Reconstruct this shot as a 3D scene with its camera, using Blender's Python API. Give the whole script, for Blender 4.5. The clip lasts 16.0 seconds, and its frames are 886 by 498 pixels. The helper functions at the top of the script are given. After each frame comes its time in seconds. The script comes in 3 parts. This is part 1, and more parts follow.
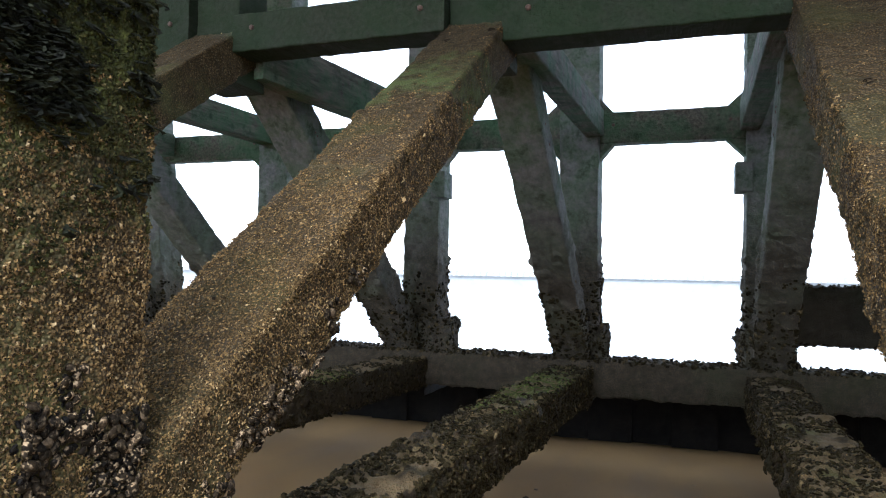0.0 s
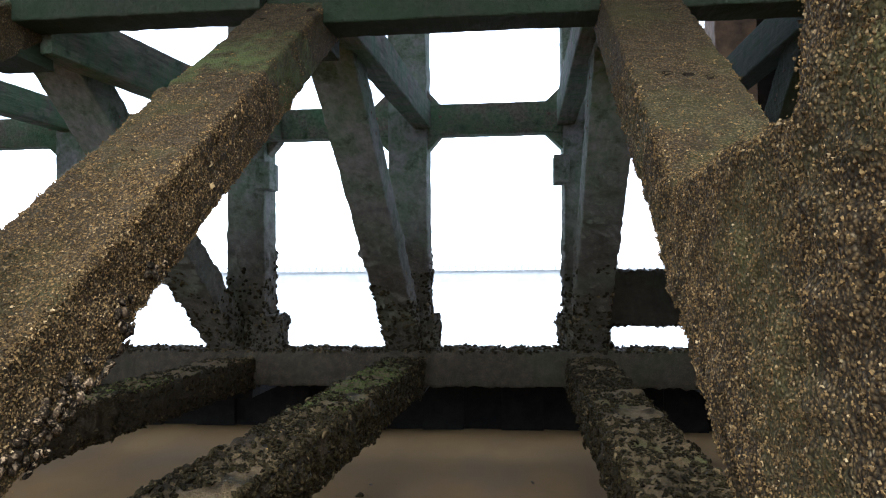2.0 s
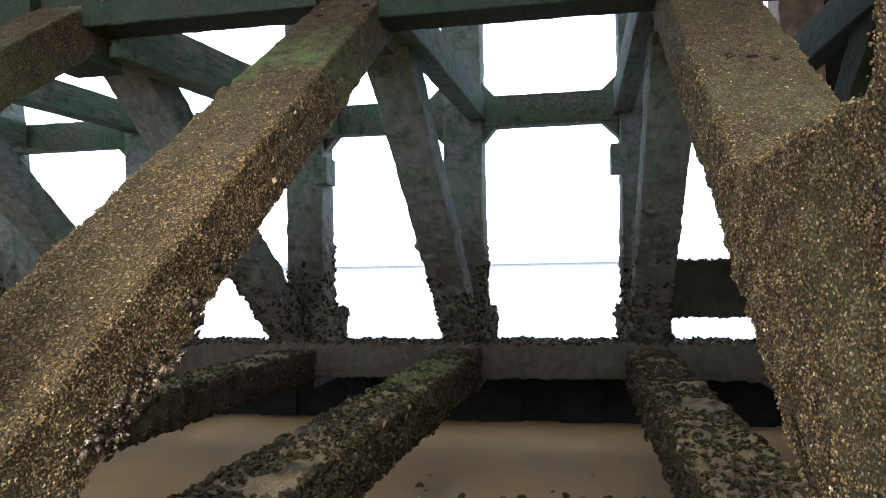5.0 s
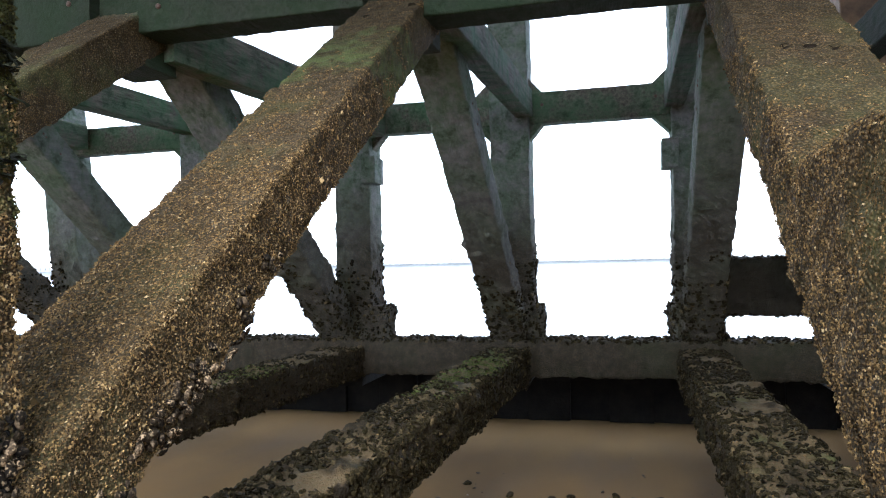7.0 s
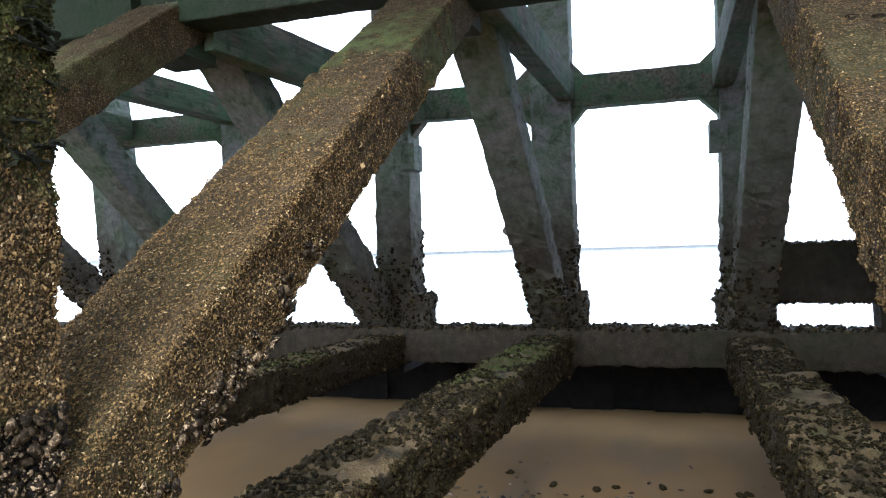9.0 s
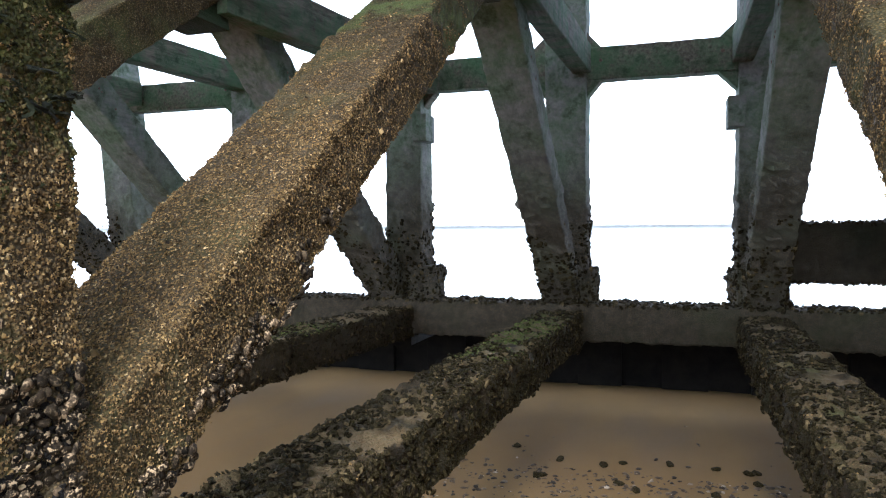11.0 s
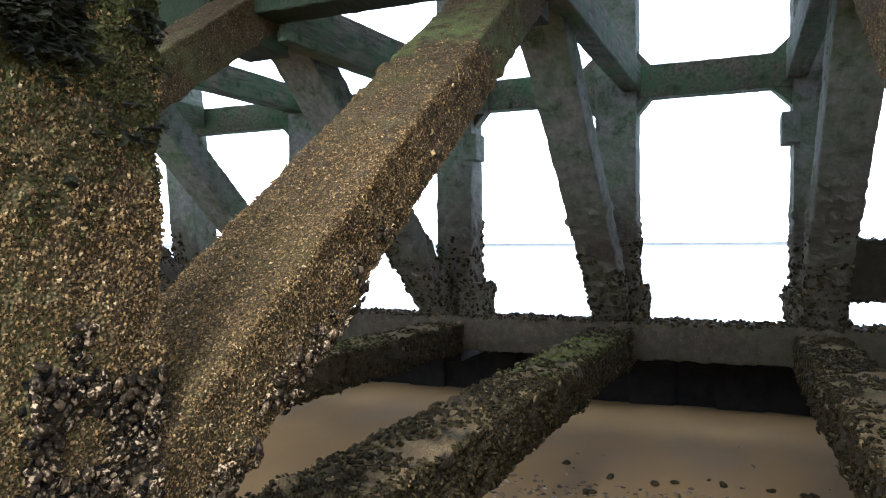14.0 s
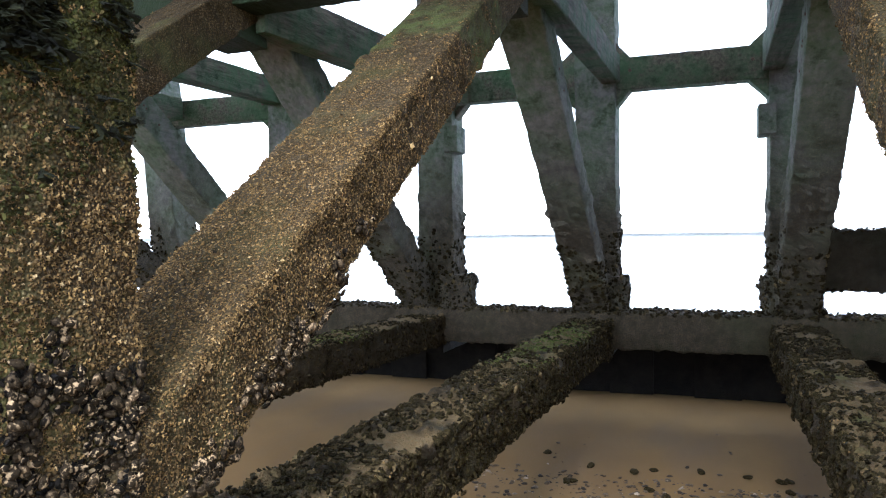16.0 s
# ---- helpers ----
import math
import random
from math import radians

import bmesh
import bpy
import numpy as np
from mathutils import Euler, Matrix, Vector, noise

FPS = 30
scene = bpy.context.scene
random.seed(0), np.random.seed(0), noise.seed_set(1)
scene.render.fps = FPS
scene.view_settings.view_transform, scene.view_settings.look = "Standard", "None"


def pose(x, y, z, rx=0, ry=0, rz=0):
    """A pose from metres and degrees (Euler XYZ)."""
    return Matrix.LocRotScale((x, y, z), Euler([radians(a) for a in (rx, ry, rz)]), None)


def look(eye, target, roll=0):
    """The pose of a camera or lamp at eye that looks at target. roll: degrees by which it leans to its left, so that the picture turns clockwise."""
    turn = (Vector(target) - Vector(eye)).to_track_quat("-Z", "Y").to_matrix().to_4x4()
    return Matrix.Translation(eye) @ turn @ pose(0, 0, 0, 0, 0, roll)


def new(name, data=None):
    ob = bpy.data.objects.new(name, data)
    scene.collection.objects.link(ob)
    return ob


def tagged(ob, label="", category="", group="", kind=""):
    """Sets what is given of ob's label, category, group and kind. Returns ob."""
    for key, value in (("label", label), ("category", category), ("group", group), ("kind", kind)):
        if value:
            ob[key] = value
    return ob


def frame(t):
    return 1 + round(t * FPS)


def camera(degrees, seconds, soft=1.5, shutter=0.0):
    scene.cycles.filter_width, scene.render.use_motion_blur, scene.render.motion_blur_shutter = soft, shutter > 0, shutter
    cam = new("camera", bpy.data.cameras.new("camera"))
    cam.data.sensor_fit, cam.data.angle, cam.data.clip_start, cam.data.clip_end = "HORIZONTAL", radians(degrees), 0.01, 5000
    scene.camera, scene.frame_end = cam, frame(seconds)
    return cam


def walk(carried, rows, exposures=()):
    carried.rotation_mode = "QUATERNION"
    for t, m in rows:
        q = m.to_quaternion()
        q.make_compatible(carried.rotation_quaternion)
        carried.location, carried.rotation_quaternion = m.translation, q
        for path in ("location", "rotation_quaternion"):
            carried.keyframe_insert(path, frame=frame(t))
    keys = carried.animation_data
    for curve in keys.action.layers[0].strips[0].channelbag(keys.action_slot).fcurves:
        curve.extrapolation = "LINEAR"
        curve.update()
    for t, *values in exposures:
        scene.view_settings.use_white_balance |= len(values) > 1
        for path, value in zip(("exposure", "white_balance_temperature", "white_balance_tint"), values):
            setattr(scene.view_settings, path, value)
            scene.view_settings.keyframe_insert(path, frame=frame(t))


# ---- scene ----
PATH = [
    (0, (0.033, -0.012, 1.452), (-0.628, 1.873, 1.53), 1.2),
    (0.5, (0.017, 0.023, 1.439), (-0.357, 1.985, 1.527), 1.2),
    (1, (0.027, 0.053, 1.435), (-0.197, 2.039, 1.522), 0.5),
    (1.5, (0.045, 0.081, 1.437), (-0.148, 2.07, 1.515), -0.0),
    (2, (0.053, 0.088, 1.437), (-0.15, 2.077, 1.503), -0.5),
    (2.5, (0.062, 0.096, 1.438), (-0.166, 2.082, 1.493), -0.8),
    (3, (0.064, 0.093, 1.437), (-0.197, 2.076, 1.485), -1.1),
    (3.5, (0.056, 0.084, 1.434), (-0.228, 2.063, 1.481), -1.2),
    (4, (0.05, 0.079, 1.432), (-0.257, 2.055, 1.479), -1.1),
    (6.5, (0.044, 0.079, 1.428), (-0.412, 2.026, 1.475), -1.2),
    (7, (0.05, 0.085, 1.432), (-0.444, 2.022, 1.476), -1.2),
    (7.5, (0.057, 0.091, 1.435), (-0.476, 2.018, 1.477), -1.2),
    (8, (0.054, 0.099, 1.435), (-0.51, 2.017, 1.473), -1.3),
    (8.5, (0.039, 0.114, 1.433), (-0.547, 2.026, 1.46), -1.4),
    (9, (0.022, 0.132, 1.43), (-0.58, 2.04, 1.441), -1.5),
    (11.5, (-0.027, 0.159, 1.415), (-0.656, 2.056, 1.346), 0.1),
    (12, (-0.009, 0.117, 1.417), (-0.684, 2.0, 1.419), 0.2),
    (12.5, (0.006, 0.079, 1.414), (-0.727, 1.94, 1.425), 0.0),
    (13, (0.009, 0.077, 1.413), (-0.743, 1.931, 1.416), -0.1),
    (13.5, (0.005, 0.081, 1.413), (-0.749, 1.934, 1.409), -0.2),
    (14, (0.005, 0.082, 1.414), (-0.749, 1.934, 1.403), -0.3),
    (14.5, (0.011, 0.079, 1.415), (-0.74, 1.933, 1.396), -0.4),
    (15, (0.013, 0.078, 1.415), (-0.728, 1.936, 1.389), -0.6),
    (15.5, (0.016, 0.077, 1.415), (-0.71, 1.941, 1.385), -0.6),
    (16, (0.016, 0.076, 1.417), (-0.691, 1.947, 1.382), -0.6),
]
cam = camera(65.0, 16.0, soft=1.1)
walk(cam, [(t, look(eye, target, roll)) for t, eye, target, roll in PATH],
     [(0, 3.0, 5500, 10), (0.6, 2.9, 5500, 10), (1.5, 2.5, 5500, 10), (2.0, 2.95, 5500, 10), (2.5, 3.3, 5500, 10), (3.5, 3.22, 5500, 10), (9, 3.25, 5500, 10), (12, 3.35, 5500, 10), (16, 3.35, 5500, 10)])

# ---------------------------------------------------------------- world and light
world = bpy.data.worlds.new("overcast_sky")
scene.world = world
world.use_nodes = True
wn, wl = world.node_tree.nodes, world.node_tree.links
sky = wn.new("ShaderNodeTexSky")
sky.sky_type, sky.sun_disc = "NISHITA", False
sky.sun_elevation, sky.sun_rotation = radians(58), radians(176)
sky.air_density, sky.dust_density, sky.ozone_density = 1.0, 1.0, 0.3
cloud = wn.new("ShaderNodeHueSaturation")
cloud.inputs["Saturation"].default_value = 0.32
wl.new(sky.outputs["Color"], cloud.inputs["Color"])
wl.new(cloud.outputs["Color"], wn["Background"].inputs["Color"])
wn["Background"].inputs["Strength"].default_value = 0.15
lamp = bpy.data.lights.new("sun", "SUN")
lamp.energy, lamp.angle, lamp.color = 1.5, radians(25), (1.0, 0.96, 0.9)
sun = new("sun", lamp)
sun.matrix_world = look((0.4, -6.0, 10.0), (0, 0, 0.5))


# ---------------------------------------------------------------- materials
def shader(name, rough=0.8, spec=0.3):
    m = bpy.data.materials.new(name)
    m.use_nodes = True
    b = m.node_tree.nodes["Principled BSDF"]
    b.inputs["Roughness"].default_value = rough
    b.inputs["Specular IOR Level"].default_value = spec
    return m, m.node_tree.nodes, m.node_tree.links, b


def noise_node(n, l, scale, detail=6, rough=0.6, vec=None):
    t = n.new("ShaderNodeTexNoise")
    t.inputs["Scale"].default_value, t.inputs["Detail"].default_value, t.inputs["Roughness"].default_value = scale, detail, rough
    if vec:
        l.new(vec, t.inputs["Vector"])
    return t.outputs["Fac"]


def voronoi_node(n, l, scale, out="Distance", vec=None):
    t = n.new("ShaderNodeTexVoronoi")
    t.inputs["Scale"].default_value = scale
    if vec:
        l.new(vec, t.inputs["Vector"])
    return t.outputs[out]


def ramp(n, l, fac, *stops):
    r = n.new("ShaderNodeValToRGB")
    e = r.color_ramp.elements
    while len(e) < len(stops):
        e.new(0.5)
    for k, (p, c) in enumerate(stops):
        e[k].position, e[k].color = p, (*c, 1) if len(c) == 3 else c
    l.new(fac, r.inputs["Fac"])
    return r.outputs["Color"]


def mix(n, l, fac, a, b, mode="MIX"):
    m = n.new("ShaderNodeMix")
    m.data_type, m.blend_type = "RGBA", mode
    for sock, v in ((m.inputs[0], fac), (m.inputs[6], a), (m.inputs[7], b)):
        if isinstance(v, (int, float)):
            sock.default_value = v
        elif isinstance(v, tuple):
            sock.default_value = (*v, 1)
        else:
            l.new(v, sock)
    return m.outputs[2]


def calc(n, l, op, a, b):
    m = n.new("ShaderNodeMath")
    m.operation = op
    for k, v in enumerate((a, b)):
        if isinstance(v, (int, float)):
            m.inputs[k].default_value = v
        else:
            l.new(v, m.inputs[k])
    return m.outputs[0]


def bump(n, l, b, height, strength, distance):
    k = n.new("ShaderNodeBump")
    k.inputs["Strength"].default_value, k.inputs["Distance"].default_value = strength, distance
    l.new(height, k.inputs["Height"])
    l.new(k.outputs[0], b.inputs["Normal"])


def position(n):
    return n.new("ShaderNodeNewGeometry").outputs["Position"]


def timber_material(name, crusted, dark=1.0, topgreen=False, slime_shade=0.0, grey=0.0, green=0.8, soft_line=0.13, weed_line=0.0, moss_z=1.9, moss_most=0.75):
    """Old pier timber: barnacle crust up to the tide mark, green algae and bare grey-brown wood above it."""
    m, n, l, b = shader(name, 0.9, 0.12)
    pos = position(n)
    big, mid = noise_node(n, l, 2.3, 5, 0.6, pos), noise_node(n, l, 14, 5, 0.65, pos)
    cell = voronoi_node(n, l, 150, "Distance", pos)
    tint = voronoi_node(n, l, 150, "Color", pos)
    fine = noise_node(n, l, 160, 3, 0.6, pos)
    sep = n.new("ShaderNodeSeparateXYZ")
    l.new(pos, sep.inputs[0])
    z = sep.outputs[2]
    sepc = n.new("ShaderNodeSeparateColor")
    l.new(tint, sepc.inputs[0])
    crust = ramp(n, l, mid, (0.3, tuple(dark * v for v in (0.044, 0.026, 0.009))), (0.5, tuple(dark * v for v in (0.115, 0.071, 0.026))), (0.72, tuple(dark * v for v in (0.2, 0.128, 0.052))))
    crust = mix(n, l, ramp(n, l, sepc.outputs[0], (0.86, (0, 0, 0)), (0.99, (0.9, 0.9, 0.9))), crust, tuple(dark * dark * v for v in (0.33, 0.25, 0.135)))
    # crevice shade painted near-black between the barnacle cells
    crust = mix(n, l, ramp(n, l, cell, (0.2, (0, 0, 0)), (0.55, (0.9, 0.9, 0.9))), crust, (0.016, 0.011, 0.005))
    crust = mix(n, l, ramp(n, l, big, (0.5, (0, 0, 0)), (0.68, (0.6, 0.6, 0.6))), crust, tuple((0.35 + 0.65 * dark) * dark * v for v in (0.085, 0.08, 0.022)))
    if topgreen:
        nz = n.new("ShaderNodeSeparateXYZ")
        l.new(n.new("ShaderNodeNewGeometry").outputs["Normal"], nz.inputs[0])
        flat = ramp(n, l, nz.outputs[2], (0.55, (0, 0, 0)), (0.85, (1, 1, 1)))
        patch = ramp(n, l, noise_node(n, l, 3.5, 4, 0.6, pos), (0.4, (0, 0, 0)), (0.5, (1, 1, 1)))
        weed = ramp(n, l, noise_node(n, l, 1.6, 5, 0.6, pos), (0.54, (0.088, 0.057, 0.027)), (0.64, (0.05, 0.056, 0.015)))
        weed = mix(n, l, ramp(n, l, fine, (0.4, (0.5, 0.5, 0.5)), (0.6, (0, 0, 0))), weed, (0.05, 0.045, 0.018))
        crust = mix(n, l, calc(n, l, "MULTIPLY", flat, patch), crust, weed)
    grain = n.new("ShaderNodeMapping")
    l.new(pos, grain.inputs["Vector"])
    grain.inputs["Scale"].default_value = (40, 5, 40)
    wood = ramp(n, l, noise_node(n, l, 1, 6, 0.6, grain.outputs[0]), (0.3, (0.03, 0.026, 0.02)), (0.7, (0.115, 0.102, 0.08)))
    # blue-grey mixed in, painting the bright sky's veil onto the wood
    if grey:
        wood = mix(n, l, grey, wood, ramp(n, l, mid, (0.35, (0.09, 0.097, 0.098)), (0.7, (0.2, 0.212, 0.215))))
    algae = ramp(n, l, noise_node(n, l, 4.5, 8, 0.74, pos), (0.4, (0, 0, 0)), (0.62, (green, green, green)))
    wood = mix(n, l, algae, wood, (0.042, 0.088, 0.042) if green > 0.9 else (0.036, 0.082, 0.026))
    wood = mix(n, l, ramp(n, l, noise_node(n, l, 9, 6, 0.7, pos), (0.52, (0, 0, 0)), (0.7, (0.75, 0.75, 0.75))), wood, (0.012, 0.013, 0.009))
    # near-black green: slime, with shade painted into the same colour
    if slime_shade:
        wood = mix(n, l, slime_shade, wood, (0.009, 0.0125, 0.005))
    if crusted:
        edge = calc(n, l, "ADD", z, calc(n, l, "MULTIPLY", calc(n, l, "SUBTRACT", big, 0.5), 0.9))
        line = n.new("ShaderNodeMapRange")
        line.inputs["From Min"].default_value, line.inputs["From Max"].default_value = crusted - soft_line, crusted + soft_line
        l.new(edge, line.inputs["Value"])
        up = line.outputs[0]
        moss = mix(n, l, mid, (0.028, 0.044, 0.011), (0.068, 0.082, 0.024))
        band = n.new("ShaderNodeMapRange")
        band.inputs["From Min"].default_value, band.inputs["From Max"].default_value = moss_z, moss_z + 0.6
        l.new(edge, band.inputs["Value"])
        strip = ramp(n, l, band.outputs[0], (0.28, (0, 0, 0)), (0.38, (1, 1, 1)), (0.55, (1, 1, 1)), (0.68, (0, 0, 0)))
        col = mix(n, l, mix(n, l, strip, (0, 0, 0), ramp(n, l, mid, (0.38, (0.1, 0.1, 0.1)), (0.58, (moss_most, moss_most, moss_most)))), crust, moss)
        # the same painted veil over the crust, at half strength
        if grey:
            col = mix(n, l, grey * 0.5, col, ramp(n, l, mid, (0.35, (0.05, 0.052, 0.05)), (0.7, (0.12, 0.122, 0.115))))
        col = mix(n, l, up, col, wood)
        if weed_line:
            fur = n.new("ShaderNodeMapRange")
            fur.inputs["From Min"].default_value, fur.inputs["From Max"].default_value = weed_line - 0.1, weed_line + 0.12
            l.new(calc(n, l, "ADD", z, calc(n, l, "MULTIPLY", calc(n, l, "SUBTRACT", noise_node(n, l, 7, 5, 0.65, pos), 0.5), 0.55)), fur.inputs["Value"])
            tuft = mix(n, l, 0.5, noise_node(n, l, 55, 5, 0.7, pos), mid)
            col = mix(n, l, calc(n, l, "MULTIPLY", fur.outputs[0], 0.9), col, ramp(n, l, tuft, (0.4, (0.007, 0.008, 0.003)), (0.52, (0.03, 0.034, 0.007)), (0.62, (0.085, 0.085, 0.018)), (0.72, (0.15, 0.12, 0.045))))
        height = mix(n, l, up, mix(n, l, 0.4, calc(n, l, "SUBTRACT", 1.0, cell), fine), noise_node(n, l, 1, 6, 0.6, grain.outputs[0]))
    else:
        col, height = wood, noise_node(n, l, 1, 6, 0.6, grain.outputs[0])
    l.new(col, b.inputs["Base Color"])
    bump(n, l, b, height, 1.0, 0.012)
    return m


def island_material(name, dark, light, rough, spec=0.3, scale=60, pale=None, spots=0.0, single=False):
    """Many small shells: each island has its own tint, with worn blotches."""
    m, n, l, b = shader(name, rough, spec)
    rnd = n.new("ShaderNodeObjectInfo").outputs["Random"] if single else n.new("ShaderNodeNewGeometry").outputs["Random Per Island"]
    stops = [(0.0, dark), (0.8, light)]
    if pale:
        stops += [(0.9, light), (1.0, pale)]
    col = ramp(n, l, rnd, *stops)
    blot = noise_node(n, l, scale, 4, 0.6, position(n))
    col = mix(n, l, ramp(n, l, blot, (0.35, (0, 0, 0)), (0.65, (0.7, 0.7, 0.7))), col, tuple(v * 0.35 for v in dark))
    if spots:
        crusty = ramp(n, l, noise_node(n, l, 150 if single else 210, 3, 0.6, position(n)), (0.53 if single else 0.55, (0, 0, 0)), (0.6, (spots, spots, spots)))
        if single:
            crusty = calc(n, l, "MULTIPLY", crusty, ramp(n, l, noise_node(n, l, 18, 3, 0.5, position(n)), (0.42, (0.15, 0.15, 0.15)), (0.58, (1, 1, 1))))
        col = mix(n, l, crusty, col, (0.28, 0.195, 0.11))
    l.new(col, b.inputs["Base Color"])
    bump(n, l, b, noise_node(n, l, 300, 3, 0.6, position(n)), 0.5, 0.002)
    return m


def sand_material():
    m, n, l, b = shader("wet_sand", 0.8, 0.06)
    pos = position(n)
    big, fine = noise_node(n, l, 0.7, 5, 0.55, pos), noise_node(n, l, 350, 3, 0.7, pos)
    stretch = n.new("ShaderNodeMapping")
    l.new(pos, stretch.inputs["Vector"])
    stretch.inputs["Scale"].default_value = (2.2, 0.7, 1)
    pools = noise_node(n, l, 1.1, 4, 0.5, stretch.outputs[0])
    col = ramp(n, l, big, (0.3, (0.112, 0.067, 0.025)), (0.7, (0.168, 0.105, 0.041)))
    col = mix(n, l, ramp(n, l, fine, (0.35, (0.35, 0.35, 0.35)), (0.6, (0, 0, 0))), col, (0.06, 0.04, 0.025))
    wet = ramp(n, l, pools, (0.4, (0, 0, 0)), (0.6, (1, 1, 1)))
    col = mix(n, l, mix(n, l, 0.6, (0, 0, 0), wet), col, (0.085, 0.052, 0.021))
    l.new(col, b.inputs["Base Color"])
    l.new(ramp(n, l, pools, (0.4, (0.9, 0.9, 0.9)), (0.6, (0.72, 0.72, 0.72))), b.inputs["Roughness"])
    bump(n, l, b, mix(n, l, 0.5, fine, noise_node(n, l, 25, 4, 0.5, pos)), 0.35, 0.006)
    return m


def water_material():
    m, n, l, b = shader("sea_water", 0.12, 0.5)
    b.inputs["Base Color"].default_value = (0.3, 0.32, 0.31, 1)
    pos = position(n)
    st = n.new("ShaderNodeMapping")
    l.new(pos, st.inputs["Vector"])
    st.inputs["Scale"].default_value = (1, 2.6, 1)
    bump(n, l, b, mix(n, l, 0.4, noise_node(n, l, 1.6, 6, 0.6, st.outputs[0]), noise_node(n, l, 0.3, 3, 0.5, st.outputs[0])), 0.8, 0.35)
    return m


def plain_material(name, a, b_, rough, scale, spec=0.3):
    m, n, l, b = shader(name, rough, spec)
    pos = position(n)
    l.new(ramp(n, l, noise_node(n, l, scale, 6, 0.65, pos), (0.3, a), (0.7, b_)), b.inputs["Base Color"])
    bump(n, l, b, noise_node(n, l, scale * 6, 4, 0.6, pos), 0.5, 0.01)
    return m


# 0.66 darkens the crust so gaps between barnacles look shaded
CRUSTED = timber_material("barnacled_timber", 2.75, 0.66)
# lighter copy of CRUSTED, daylight on the right post put into its colour
CRUSTED_LIT = timber_material("barnacled_timber_lit", 2.75, 0.85)
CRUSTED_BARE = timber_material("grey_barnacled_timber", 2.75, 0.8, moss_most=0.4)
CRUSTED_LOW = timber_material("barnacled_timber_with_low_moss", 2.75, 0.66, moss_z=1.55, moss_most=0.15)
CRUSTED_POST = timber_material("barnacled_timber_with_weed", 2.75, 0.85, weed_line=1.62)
SILLWOOD = timber_material("weedy_sill_timber", 3.5, 0.27, True)
GREENWOOD = timber_material("algae_green_timber", 0, green=0.95)
WALERWOOD = timber_material("shaded_green_slimy_timber", 0, slime_shade=0.85)
FARWOOD = timber_material("tide_marked_post_timber", 1.8, 0.62, grey=0.45, green=0.6, soft_line=0.5)
OUTERSILL = timber_material("dark_wet_sill_timber", 1.8, 0.45, grey=0.25, green=0.5, soft_line=0.5)
BLACKWOOD = timber_material("black_fender_shade_timber", 1.8, 0.12, soft_line=0.5, slime_shade=0.9, grey=0.15)
BARNACLE = island_material("barnacle_shell", (0.042, 0.025, 0.009), (0.205, 0.127, 0.044), 0.85, 0.12, 90, (0.39, 0.28, 0.14))
MUSSEL = island_material("mussel_shell", (0.005, 0.004, 0.0015), (0.023, 0.017, 0.006), 0.8, 0.03, 130, (0.11, 0.078, 0.036), 0.1)
# near-black filler colour, the shade between mussels painted in
GAPSHELL = island_material("gap_shade_shell", (0.003, 0.0025, 0.002), (0.009, 0.007, 0.005), 0.7, 0.06, 130)
MUSSEL_SINGLE = island_material("barnacled_mussel_shell", (0.004, 0.003, 0.002), (0.022, 0.015, 0.008), 0.7, 0.04, 240, (0.1, 0.068, 0.038), 0.75, True)
MOSS = island_material("olive_green_moss", (0.008, 0.0085, 0.003), (0.045, 0.042, 0.011), 0.9, 0.08, 40, (0.15, 0.12, 0.045))
GREENWEED = island_material("bright_green_weed", (0.03, 0.036, 0.008), (0.085, 0.1, 0.022), 0.9, 0.06, 30, (0.13, 0.12, 0.05))
WEED = island_material("dark_seaweed", (0.004, 0.004, 0.0025), (0.014, 0.015, 0.006), 0.7, 0.08, 30)
SHELLS = island_material("broken_shell", (0.016, 0.011, 0.007), (0.1, 0.068, 0.04), 0.7, 0.15, 40, (0.4, 0.32, 0.24))
SAND, WATER = sand_material(), water_material()
# board colour taken near black, with the deep shade painted in
SHADEBOARD = plain_material("shade_black_board", (0.004, 0.004, 0.004), (0.012, 0.01, 0.008), 0.9, 9, 0.05)
RUSSET = plain_material("brown_weathered_post_timber", (0.035, 0.022, 0.014), (0.13, 0.08, 0.045), 0.85, 7)
IRON = plain_material("rusted_iron", (0.03, 0.022, 0.018), (0.10, 0.05, 0.03), 0.7, 60)
JETTYSTONE = plain_material("wet_grey_jetty_stone", (0.15, 0.152, 0.15), (0.19, 0.192, 0.188), 0.9, 0.6)
CONCRETE = plain_material("pale_weathered_concrete", (0.15, 0.155, 0.155), (0.22, 0.225, 0.225), 0.9, 0.6)
# near-black for flat hole faces; the shade inside is painted on
HOLE_SHADE = plain_material("painted_hole_shade", (0.008, 0.006, 0.004), (0.024, 0.017, 0.011), 0.98, 60, 0.02)


